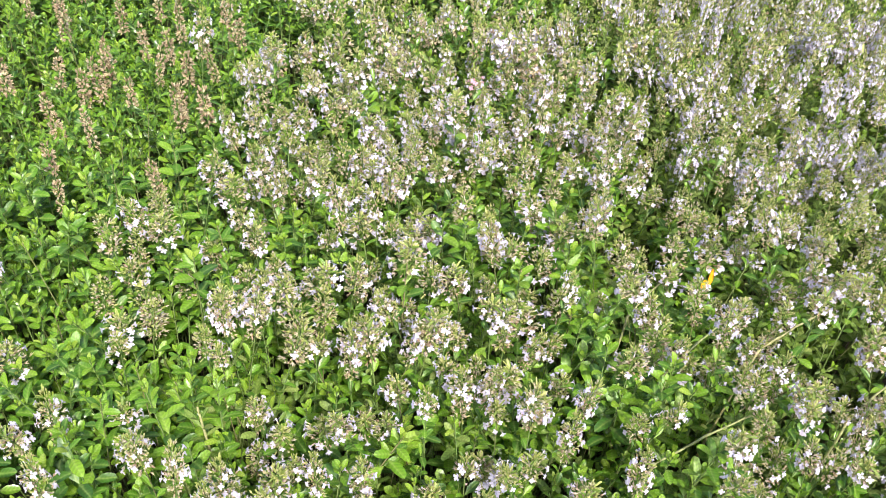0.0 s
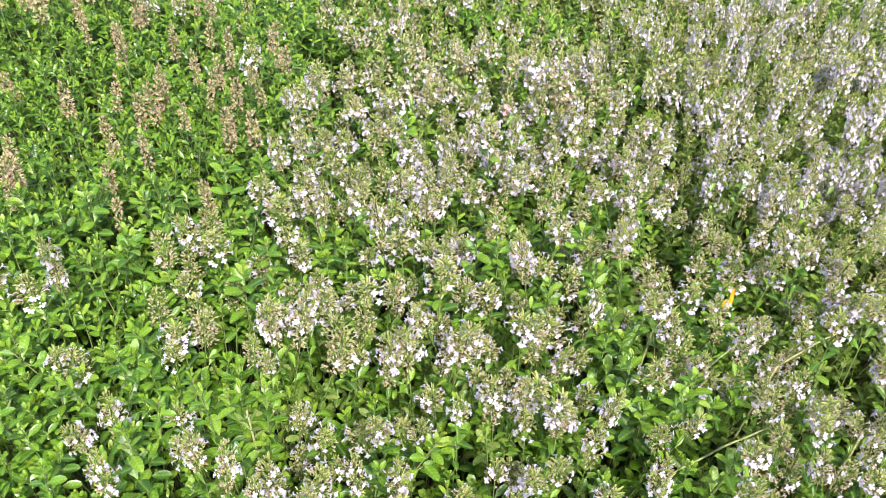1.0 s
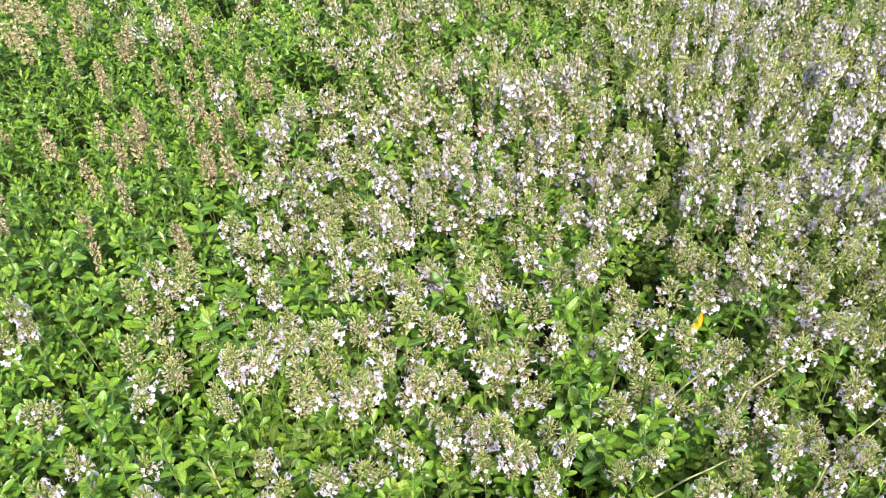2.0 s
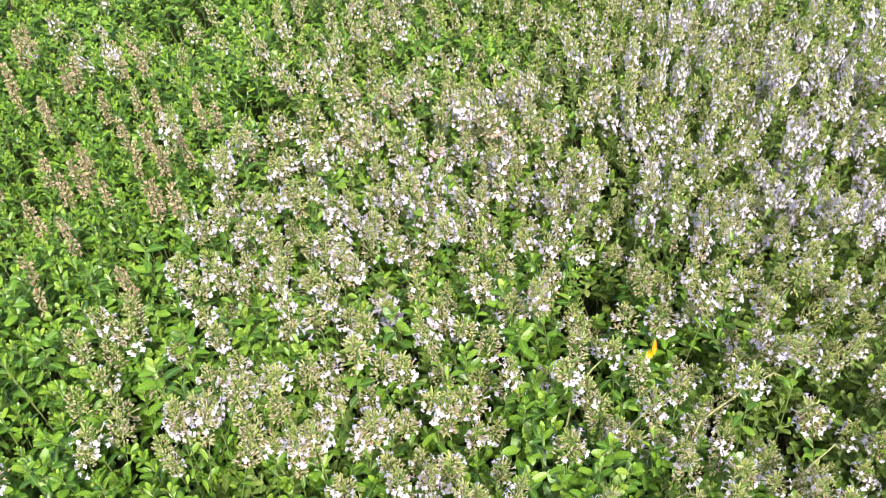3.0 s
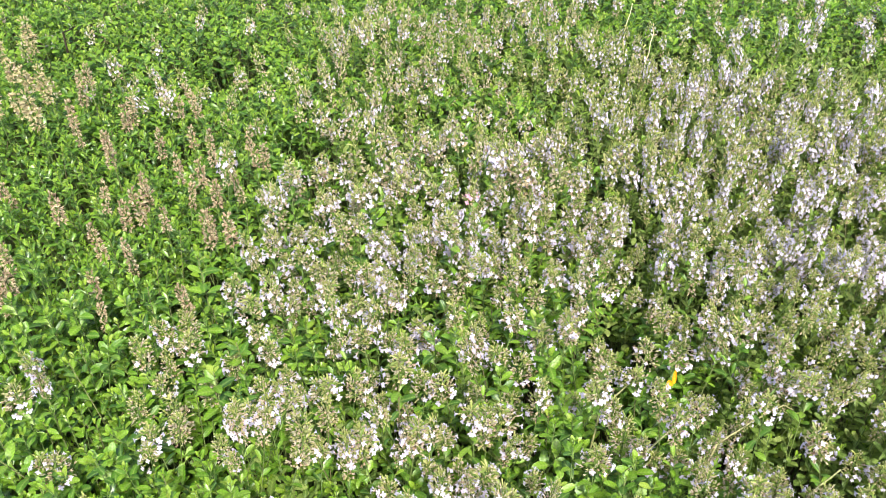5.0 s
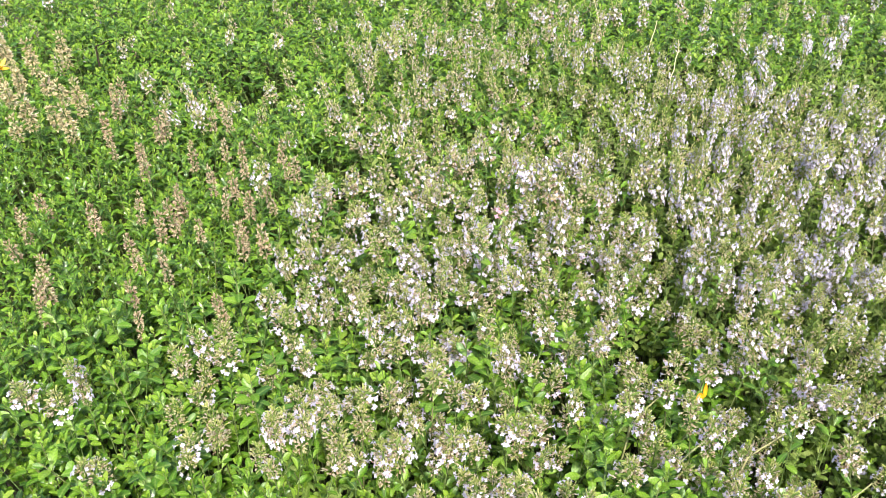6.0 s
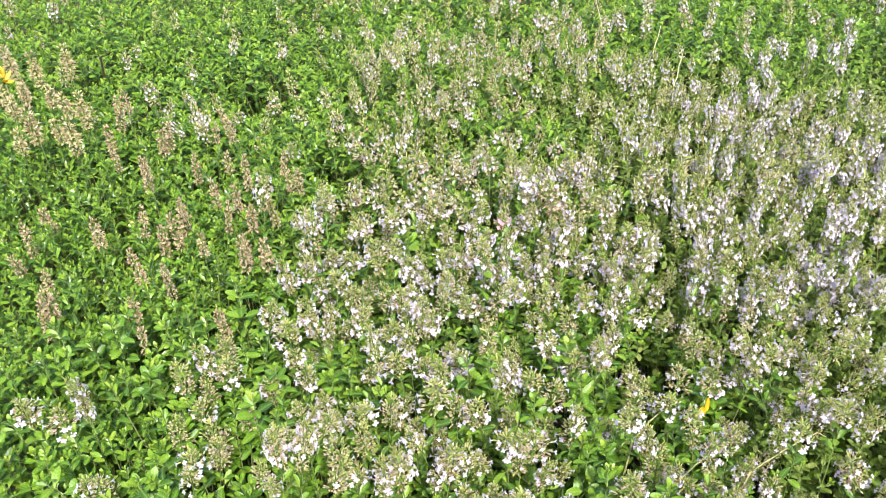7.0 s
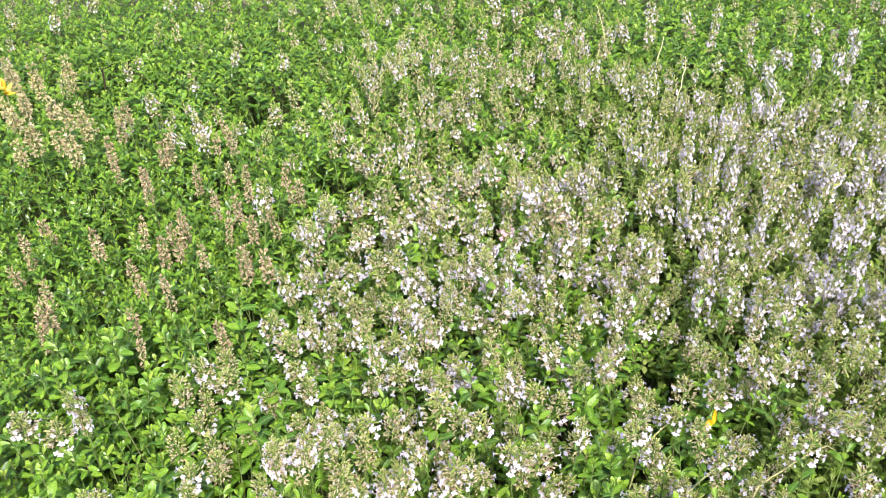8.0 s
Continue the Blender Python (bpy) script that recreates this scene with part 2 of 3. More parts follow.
def spun(yaw, tilt, roll, size, at, wide=1.0):
    """A piece that points away at yaw, tilted up by tilt and rolled about its own length (degrees)."""
    cy, sy, ct, st, cr, sr = (fn(radians(q)) for q in (yaw, tilt, roll) for fn in (math.cos, math.sin))
    rz = np.array([[cy, -sy, 0], [sy, cy, 0], [0, 0, 1]])
    rx = np.array([[1, 0, 0], [0, ct, -st], [0, st, ct]])
    ry = np.array([[cr, 0, sr], [0, 1, 0], [-sr, 0, cr]])
    m = np.eye(4)
    m[:3, :3] = rz @ rx @ ry * size @ np.diag([wide, 1, 1])
    m[:3, 3] = at
    return m


# ---- plans of shoots and sprigs: lists of pieces, the stem standing on z = 0 with its tip at TALL ----
TALL = 0.2


def stem_bend(rng, tall):
    a, b = rng.uniform(-0.006, 0.006, 2), rng.uniform(-0.003, 0.003, 2)
    return [(a[0], a[1], -0.004), (a[0] * 0.3 + b[0], a[1] * 0.3 + b[1], tall * 0.6), (0, 0, tall)]


def shoot_plan(seed, pairs, size, gap):
    """A leafy shoot: crossed pairs of leaves in an open rosette, small and upright at the tip."""
    rng = np.random.default_rng(seed)
    out, z, turn = [], TALL, rng.uniform(0, 360)
    for k in range(pairs):
        grow = min(1.0, 0.42 + 0.21 * k)
        z -= gap * (0.30 + 0.26 * k) * rng.uniform(0.8, 1.2)
        turn += 90 + rng.uniform(-14, 14)
        for side in (0, 180):
            tilt = max(66 - 12 * k, 14) + rng.uniform(-16, 16)
            young = k < 2 or (k == 2 and rng.random() < 0.35)
            s = size * grow * rng.uniform(0.75, 1.15)
            out.append(("young" if young else "leaf", int(rng.integers(3)), spun(turn + side + rng.uniform(-10, 10), tilt, rng.uniform(-16, 16), s, (0, 0, z), rng.uniform(0.9, 1.15))))
    return {"pieces": out, "stem": rod_shape(stem_bend(rng, TALL), (0.0006, 0.0004, 0.0003), 3)}


def ring_spot(yaw, out_by, z):
    return (-math.sin(radians(yaw)) * out_by, math.cos(radians(yaw)) * out_by, z)


def greens_below(rng, low, pairs):
    """The leaves on the bare stem under a head."""
    out, turn = [], rng.uniform(0, 360)
    for k in range(pairs):
        low -= 0.0075 * rng.uniform(0.6, 1.2)
        turn += 90
        for side in (0, 180):
            out.append(("leaf", int(rng.integers(3)), spun(turn + side + rng.uniform(-20, 20), rng.uniform(-15, 40), rng.uniform(-20, 20), 0.0075 * rng.uniform(0.75, 1.2), (0, 0, low), 1.0)))
    return out


def head_plan(seed, whorls, blossoms, step=0.0040, leaves=6, wide_open=1.0):
    """A flowering head: a yellow-green tuft, then whorls of slim bells, browner further down, some of them with an open blossom."""
    rng = np.random.default_rng(seed)
    out, spots, greens = [], [], []
    band = rng.uniform(0.8, max(1.2, whorls - 2.2))
    girth = (0.45, 0.95, 1.20, 1.10, 0.85, 0.65, 0.50, 0.45)      # widest below the tip
    z = TALL - 0.0015
    for i in range(int(rng.integers(4, 8))):
        yaw = rng.uniform(0, 360)
        out.append(("sprout", 0, 2, spun(yaw, rng.uniform(15, 75), rng.uniform(-40, 40), 0.0034 * rng.uniform(0.7, 1.25), ring_spot(yaw, 0.0008, z + rng.uniform(-0.001, 0.001)), 0.5)))
    for k in range(whorls):
        count = 13 if k == 0 else int(rng.integers(31, 40)) - 5 * max(0, k - 3)
        first, full, aside = rng.uniform(0, 360), rng.uniform(0.70, 1.22), rng.uniform(-0.0011, 0.0011, 2)
        count = int(count * (0.6 + 0.4 * full))
        for i in range(count):
            yaw, tilt = first + 360 / count * i + rng.uniform(-20, 20), (62 if k == 0 else max(42 - 10 * k, 0)) + rng.uniform(-34, 34)
            size = (0.0020 if k == 0 else 0.00235) * rng.uniform(0.75, 1.2)
            fresh = rng.random() < (0.80, 0.50, 0.24, 0.10)[min(k, 3)]
            kind = "bud" if fresh else ("spent" if rng.random() < 0.06 + 0.09 * k else "calyx")
            out_by, up_by = 0.0043 * full * math.sqrt(rng.uniform(0.01, 1.0)) * girth[min(k, 7)], rng.uniform(-0.0021, 0.0021)
            m = spun(yaw, tilt, rng.uniform(0, 90), size, ring_spot(yaw, out_by, z + up_by), 0.95)
            m[:2, 3] += aside
            if rng.random() < 0.07:
                out.append(("sprout", k, 2, spun(yaw, tilt * 0.7 + 10, rng.uniform(-40, 40), size * rng.uniform(1.2, 1.7), m[:3, 3], 0.55)))
            else:
                out.append((kind, k, int(rng.integers(2)), m))
            if k:
                reach = math.hypot(m[0, 3] + m[0, 1], m[1, 3] + m[1, 1])
                spots.append((k, yaw, tilt, m, reach * 260 - 0.22 * abs(k - band) + rng.uniform(0, 2.2)))
        for side in range(3):
            greens.append(("bract", 0, spun(120 * side + 60 * k + rng.uniform(-25, 25), rng.uniform(-5, 35), 0, 0.0052 * rng.uniform(0.7, 1.2), (0, 0, z - 0.001), 0.5)))
        z -= step * rng.uniform(0.75, 1.35) * (1.25 if k > 2 else 1.0)
    spots.sort(key=lambda q: -q[4])
    flowers = []
    for k, yaw, tilt, m, fit in spots[:int(blossoms * 1.45 + 5) if blossoms > 2 else blossoms]:
        tip = m[:3, 3] + m[:3, 1] * 0.85
        flowers.append((int(rng.integers(2)), spun(yaw, tilt * 0.5 + 8 + rng.uniform(-18, 18), rng.uniform(-30, 30), 0.0032 * wide_open * rng.uniform(0.78, 1.18), tip)))
    greens += greens_below(rng, z, leaves // 2)
    return {"bells": out, "flowers": flowers, "pieces": greens, "stem": rod_shape(stem_bend(rng, TALL - 0.002), (0.0006, 0.0004, 0.0003), 3)}


def dry_plan(seed, whorls, kind):
    """A spent head: short broken whorls of open husks up a thin stem."""
    rng = np.random.default_rng(seed)
    out, greens, z = [], [], TALL - 0.001
    for k in range(whorls):
        count = 8 if k == 0 else int(rng.integers(14, 20))
        first, full = rng.uniform(0, 360), rng.uniform(0.75, 1.1)
        for i in range(count):
            yaw = first + 360 / count * i + rng.uniform(-22, 22)
            tilt = (58 if k == 0 else 26 - 4 * k) + rng.uniform(-30, 30)
            spot = ring_spot(yaw, 0.0025 * full * math.sqrt(rng.uniform(0.02, 1.0)), z + rng.uniform(-0.0013, 0.0013))
            out.append(("calyx" if rng.random() < 0.12 else kind, k, int(rng.integers(2)), spun(yaw, tilt, rng.uniform(0, 90), 0.0033 * full * rng.uniform(0.75, 1.2), spot, 1.25)))
        for side in (0, 180):
            greens.append(("bract", 0, spun(90 * k + side + rng.uniform(-25, 25), rng.uniform(-5, 35), 0, 0.0046 * rng.uniform(0.7, 1.2), (0, 0, z - 0.001), 0.5)))
        z -= rng.uniform(0.0034, 0.0052)
    greens += greens_below(rng, z, 2)
    return {"bells": out, "flowers": [], "pieces": greens, "stem": rod_shape(stem_bend(rng, TALL - 0.002), (0.0006, 0.0004, 0.0003), 3)}


SHOOTS = [shoot_plan(s, 7, z, g) for s, z, g in ((1, 0.0090, 0.0036), (2, 0.0078, 0.0033), (3, 0.0104, 0.0042), (4, 0.0070, 0.0031), (5, 0.0094, 0.0046), (6, 0.0082, 0.0035))]
COARSE_SHOOTS = [shoot_plan(s, 4, 0.0150, 0.0055) for s in (15, 16, 17)]
LOW_SHOOTS = [shoot_plan(s, 6, 0.0092, 0.0050) for s in (18, 19, 20)]
FINE_SHOOTS = [shoot_plan(s, 6, 0.0075, 0.005) for s in (11, 12, 13)]
HEADS = [head_plan(s, w, b) for s, w, b in ((21, 4, 8), (22, 5, 13), (23, 4, 5), (24, 3, 7), (25, 6, 8), (26, 3, 5), (27, 5, 13), (28, 4, 3), (29, 4, 10))]
FULL_HEADS = [HEADS[1], HEADS[4], HEADS[6], HEADS[8]]
RICH_HEADS = [head_plan(s, w, b, wide_open=1.14) for s, w, b in ((51, 5, 28), (52, 6, 32), (53, 5, 24))]
BUD_HEADS = [head_plan(s, w, b, 0.0046) for s, w, b in ((31, 4, 1), (32, 5, 0), (33, 4, 2))]
PALE_HEADS = [dry_plan(s, w, "pale") for s, w in ((61, 5), (62, 7))]
DRY_HEADS = [dry_plan(s, w, "husk") for s, w in ((41, 5), (42, 7), (43, 4), (44, 6))]
KIND = {"leaf": LEAF, "young": YOUNG, "bract": FINE, "calyx": CALYX, "bud": BUD, "husk": HUSK, "pale": PALE, "sprout": SPROUT, "spent": HUSK}

# ---- the lie of the bed ----
BED = (-0.80, 0.70, 0.04, 1.46)
HOLLOWS = [(-0.075, 0.565, 0.016, 0.05), (0.124, 0.472, 0.014, 0.07), (0.118, 0.444, 0.014, 0.07), (0.122, 0.415, 0.014, 0.06), (0.149, 0.400, 0.014, 0.05), (-0.125, 0.370, 0.016, 0.05),
           (-0.203, 0.84, 0.025, 0.07), (0.20, 0.335, 0.025, 0.045), (0.082, 0.402, 0.012, 0.04), (-0.067, 0.462, 0.016, 0.035), (0.171, 0.357, 0.015, 0.05), (0.145, 0.548, 0.014, 0.05),
           (-0.102, 0.664, 0.018, 0.05), (0.094, 0.382, 0.012, 0.05), (-0.258, 0.555, 0.025, 0.03), (-0.057, 0.300, 0.014, 0.04), (0.30, 0.545, 0.02, 0.04), (0.119, 0.640, 0.012, 0.04)]
GREEN = [(0.132, 0.384, 0.014), (-0.08, 0.428, 0.022), (-0.118, 0.615, 0.024), (0.05, 0.457, 0.02), (0.078, 0.49, 0.018), (0.078, 0.40, 0.016), (0.08, 0.36, 0.018), (0.085, 0.315, 0.018),
         (0.0, 0.412, 0.016), (-0.01, 0.30, 0.012), (0.12, 0.44, 0.02), (-0.055, 0.53, 0.018), (-0.11, 0.385, 0.02), (0.10, 0.27, 0.02), (-0.10, 0.30, 0.02), (0.06, 0.74, 0.03), (0.0, 0.70, 0.02), (0.12, 0.62, 0.015)]


def canopy(x, y):
    """Height of the leaf tops."""
    h = 0.181 + 0.012 * noise.noise((x * 9, y * 9, 0.3)) + 0.010 * noise.noise((x * 26, y * 26, 4.1))
    for cx, cy, r, d in HOLLOWS:
        h -= d * math.exp(-((x - cx) ** 2 + (y - cy) ** 2) / (r * r))
    return h


def step(v, lo, hi):
    t = min(1.0, max(0.0, (v - lo) / (hi - lo)))
    return t * t * (3 - 2 * t)


def bloom(x, y):
    """How thickly flowering heads stand, 0 to 1."""
    edge = -0.115 + 0.02 * noise.noise((x * 14, y * 14, 7.7))
    d = step(x, edge - 0.03, edge + 0.03)
    d *= 1.0 - 0.50 * step(y, 0.57, 0.74) * (1 - step(x, 0.14, 0.25))
    d = max(d, 0.24 * math.exp(-(((x + 0.24) / 0.15) ** 2 + ((y - 0.75) / 0.08) ** 2)))
    d *= 1.0 - 0.65 * step(y, 0.86, 1.0)
    far = 0.90 - 0.65 * (x - 0.16)
    d *= 1.0 - 0.88 * step(y, far - 0.08, far + 0.02) * step(x, 0.12, 0.20)
    d *= 1.0 + 0.65 * noise.noise((x * 22, y * 22, 1.9))
    for cx, cy, r, deep in HOLLOWS:
        d *= 1.0 - 0.9 * math.exp(-((x - cx) ** 2 + (y - cy) ** 2) / (r * r))
    for cx, cy, r in GREEN:
        d *= 1.0 - 0.97 * math.exp(-((x - cx) ** 2 + (y - cy) ** 2) / (r * r))
    return min(1.0, max(d, (0.09 if x > -0.2 else 0.05) if y > 0.66 else 0.0))


def leafy(x, y):
    """1 in the middle of the leafy gaps between the flowering heads."""
    return max(math.exp(-((x - cx) ** 2 + (y - cy) ** 2) / (r * r)) for cx, cy, r in GREEN)


def fineness(x, y):
    """Where the small-leaved, greyer thyme grows."""
    return step(x + 0.25 * (y - 0.4), 0.12, 0.20) * (1 - step(y, 0.80, 0.95))


def leaf_size(x, y):
    """The leaves are smaller among the seed heads."""
    return 1.0 - 0.20 * step(-x, 0.10, 0.18) * step(y, 0.40, 0.50) * (1 - step(y, 0.66, 0.78)) + 0.08 * step(y, 0.75, 0.9)


def in_bed(x, y):
    """The bed's outline: a ragged rounded rectangle."""
    a, b = abs((x + 0.05) / 0.72), abs((y - 0.74) / 0.69)
    return a ** 5 + b ** 5 < 1.0 + 0.22 * noise.noise((x * 6, y * 6, 9.2))


def planted(x, y, z, rng, lean=9.0, wide=1.0, sunward=5.0):
    """The pose of a stem whose tip comes to x, y, z and whose foot stands on the soil; it leans towards the sun."""
    tilt, way = radians(min(abs(rng.normal(0, lean)), 1.7 * lean)), rng.uniform(0, 2 * math.pi)
    turn = Matrix.Rotation(radians(sunward), 4, "X") @ Matrix.Rotation(tilt, 4, (math.cos(way), math.sin(way), 0)) @ Matrix.Rotation(rng.uniform(0, 2 * math.pi), 4, "Z")
    long = z / (turn @ Vector((0, 0, 1))).z / TALL
    size = Matrix.Diagonal((wide, wide, long, 1))
    foot = Vector((x, y, z)) - (turn @ size) @ Vector((0, 0, TALL))
    return Matrix.Translation((foot.x, foot.y, 0.0)) @ turn @ size


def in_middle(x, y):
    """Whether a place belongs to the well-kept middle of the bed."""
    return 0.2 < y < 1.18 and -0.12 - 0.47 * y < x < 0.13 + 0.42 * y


# ---- ground ----
bm = bmesh.new()
for ring, r in enumerate((0.0, 1.2, 3.0, 10, 60, 600)):
    if not r:
        continue
    for i in range(24):
        an = 2 * math.pi * i / 24
        bm.verts.new((r * math.cos(an), 0.7 + r * math.sin(an), 0.004 * noise.noise((i, ring, 2.0)) if r < 5 else 0))
bm.verts.ensure_lookup_table()
bm.faces.new([bm.verts[i] for i in range(24)])
for ring in range(4):
    for i in range(24):
        j = (i + 1) % 24
        bm.faces.new([bm.verts[ring * 24 + i], bm.verts[ring * 24 + 24 + i], bm.verts[ring * 24 + 24 + j], bm.verts[ring * 24 + j]])
bmesh.ops.recalc_face_normals(bm, faces=bm.faces)
gm = bpy.data.meshes.new("ground")
bm.to_mesh(gm)
gm.materials.append(SOIL)
tagged(new("ground", gm), "dark crumbly garden soil under the thyme", "ground", kind="structure")

# ---- single things ----


def thing(name, label, category, group=""):
    return tagged(new(name), label, category, group)


def as_head(name, plan, label, category, group):
    ob = thing(name, label, category, group)
    part("stem", plan["stem"], STEM, ob)
    for kind, n, m in plan["pieces"]:
        if kind == "leaf":
            part("leaf", LEAVES[n], LEAF, ob, m)
    rows = {}
    for kind, k, n, m in plan["bells"]:
        rows.setdefault(k, []).append((kind, n, m))
    for k, bells in rows.items():
        heap = Heap()
        for kind, n, m in bells:
            heap.add(CALYCES[n], KIND[kind], [m])
        for kind, n, m in plan["pieces"]:
            if kind == "bract" and min(rows, key=lambda q: abs(np.mean([w[2][2, 3] for w in rows[q]]) - m[2, 3])) == k:
                heap.add(SMALL_LEAVES[n], FINE, [m])
        mine = [(n, m) for n, m in plan["flowers"] if min(rows, key=lambda q: abs(np.mean([w[2][2, 3] for w in rows[q]]) - m[2, 3])) == k]
        for n, m in mine[3:]:
            heap.add(BLOSSOMS[n], PETAL, [m])
        whorl = heap.build("whorl")
        whorl.parent = ob
        tagged(whorl, kind="stuff")
        for n, m in mine[:3]:
            part("blossom", BLOSSOMS[n], PETAL, whorl, m)
    return ob


def as_shoot(plan, label, category, group):
    ob = thing("thyme_shoot", label, category, group)
    part("stem", plan["stem"], STEM, ob)
    for kind, n, m in plan["pieces"]:
        part("leaf", LEAVES[n], KIND[kind], ob, m)
    return ob


HEADS_A = [
    (-0.135, 0.41), (-0.154, 0.415), (-0.146, 0.384), (-0.139, 0.341), (-0.11, 0.402), (-0.099, 0.421), (-0.089, 0.407), (-0.091, 0.384),
    (-0.094, 0.364), (-0.093, 0.339), (-0.08, 0.329), (-0.059, 0.379), (-0.051, 0.362), (-0.037, 0.331), (-0.022, 0.342), (-0.03, 0.323),
    (-0.184, 0.328), (-0.24, 0.374), (-0.22, 0.373), (-0.199, 0.368), (-0.1, 0.494), (-0.082, 0.488), (-0.055, 0.499), (-0.046, 0.509),
    (-0.04, 0.481), (-0.068, 0.455), (-0.115, 0.448), (-0.103, 0.432), (-0.084, 0.424), (-0.031, 0.423), (-0.037, 0.411), (-0.023, 0.431),
    (-0.043, 0.444), (-0.019, 0.446), (-0.01, 0.492), (0.002, 0.468), (0.012, 0.498), (0.027, 0.51), (0.04, 0.488), (0.031, 0.465),
    (0.018, 0.446), (0.04, 0.403), (0.027, 0.41), (0.052, 0.393), (0.047, 0.424),
]
HEADS_B = [
    (0.064, 0.413), (0.079, 0.402), (0.096, 0.411), (0.077, 0.455), (0.096, 0.466), (0.104, 0.447), (0.087, 0.429), (0.124, 0.412),
    (0.142, 0.409), (0.171, 0.403), (0.159, 0.385), (0.137, 0.348), (0.111, 0.377), (0.121, 0.362), (0.086, 0.349), (0.094, 0.345),
    (-0.002, 0.378), (0.008, 0.373), (-0.014, 0.37), (0.026, 0.363), (0.052, 0.338), (0.023, 0.342), (0.03, 0.342), (0.003, 0.338),
    (-0.003, 0.323), (0.017, 0.323), (0.03, 0.318), (0.082, 0.319), (0.12, 0.323), (0.134, 0.321), (0.165, 0.337), (0.187, 0.376),
    (0.198, 0.364), (0.187, 0.322), (0.059, 0.369), (0.038, 0.353), (-0.098, 0.562), (-0.142, 0.559), (-0.075, 0.55),
    (-0.047, 0.549), (-0.099, 0.523),
]
BUDS = [
    (-0.157, 0.374), (-0.137, 0.37), (-0.126, 0.349), (-0.101, 0.33), (-0.065, 0.345), (-0.061, 0.328), (-0.121, 0.389), (-0.063, 0.473),
    (-0.038, 0.375), (0.08, 0.425), (0.137, 0.444), (0.015, 0.431), (-0.013, 0.475), (0.05, 0.473), (0.063, 0.451), (0.098, 0.387),
    (0.1, 0.342), (-0.051, 0.355), (-0.141, 0.433), (-0.148, 0.449), (-0.158, 0.396), (-0.15, 0.41),
]
FRONT = [
    (-0.157, 0.296), (-0.129, 0.299), (-0.169, 0.278), (-0.147, 0.256), (-0.122, 0.276), (-0.11, 0.262), (-0.081, 0.257), (-0.138, 0.333),
    (-0.091, 0.337), (-0.037, 0.318), (-0.056, 0.269), (-0.037, 0.28), (-0.047, 0.261), (0.01, 0.273), (0.035, 0.282), (0.021, 0.303),
    (0.002, 0.315), (0.055, 0.288), (0.076, 0.263), (0.097, 0.292), (0.14, 0.264), (0.169, 0.282), (0.024, 0.257), (-0.097, 0.252),
    (-0.03, 0.258), (-0.191, 0.328), (-0.199, 0.365),
]
DRY = [
    (-0.318, 0.59), (-0.319, 0.562), (-0.307, 0.517), (-0.286, 0.513), (-0.258, 0.546), (-0.252, 0.637), (-0.244, 0.624), (-0.24, 0.587),
    (-0.303, 0.703), (-0.308, 0.746), (-0.297, 0.74), (-0.256, 0.716), (-0.253, 0.69), (-0.204, 0.712), (-0.203, 0.677), (-0.192, 0.613),
    (-0.174, 0.608), (-0.173, 0.642), (-0.185, 0.639), (-0.171, 0.576), (-0.154, 0.571), (-0.145, 0.59), (-0.138, 0.619), (-0.132, 0.64),
    (-0.204, 0.57), (-0.211, 0.566), (-0.196, 0.557), (-0.218, 0.659), (-0.211, 0.544), (-0.227, 0.524), (-0.177, 0.526), (-0.153, 0.542),
    (-0.134, 0.521), (-0.153, 0.532), (-0.13, 0.602), (-0.294, 0.682),
    (-0.265, 0.471), (-0.263, 0.461), (-0.205, 0.46), (-0.201, 0.453), (-0.147, 0.447), (-0.195, 0.496),
]
DRY_PALE = [
    (-0.467, 0.884), (-0.423, 0.808), (-0.403, 0.773), (-0.406, 0.813), (-0.382, 0.78), (-0.379, 0.824), (-0.353, 0.743), (-0.333, 0.731),
    (-0.341, 0.695), (-0.325, 0.684), (-0.363, 0.671), (-0.365, 0.701), (-0.42, 0.771), (-0.446, 0.843), (-0.402, 0.746),
]

LEAFY = [
    (0.067, 0.401), (0.061, 0.383), (0.072, 0.367), (0.066, 0.349), (0.069, 0.333), (0.064, 0.309), (0.102, 0.323), (0.108, 0.311),
    (0.039, 0.375), (0.031, 0.355), (0.003, 0.408), (0.015, 0.413), (-0.113, 0.375), (-0.118, 0.459), (-0.156, 0.329), (-0.067, 0.415),
    (-0.143, 0.476), (-0.123, 0.485), (-0.204, 0.52), (-0.189, 0.409), (-0.169, 0.434), (-0.149, 0.285), (-0.139, 0.268), (-0.099, 0.367),
    (-0.039, 0.267), (-0.017, 0.283), (0.095, 0.312), (0.092, 0.276), (-0.112, 0.291), (-0.095, 0.271), (0.061, 0.418),
]

rng = np.random.default_rng(7)
taken = []


def place_all(spots, kinds, height, spread, wide=1.0, lean=13.0):
    for i, (x, y) in enumerate(spots):
        ob = kinds[i % len(kinds)]
        z = height + rng.uniform(-spread, spread)
        m = planted(x, y, z, rng, lean, wide * rng.uniform(0.88, 1.22))
        if i < len(kinds):
            ob.matrix_basis = m
        else:
            copy_thing(ob, m)
        taken.append((x, y))


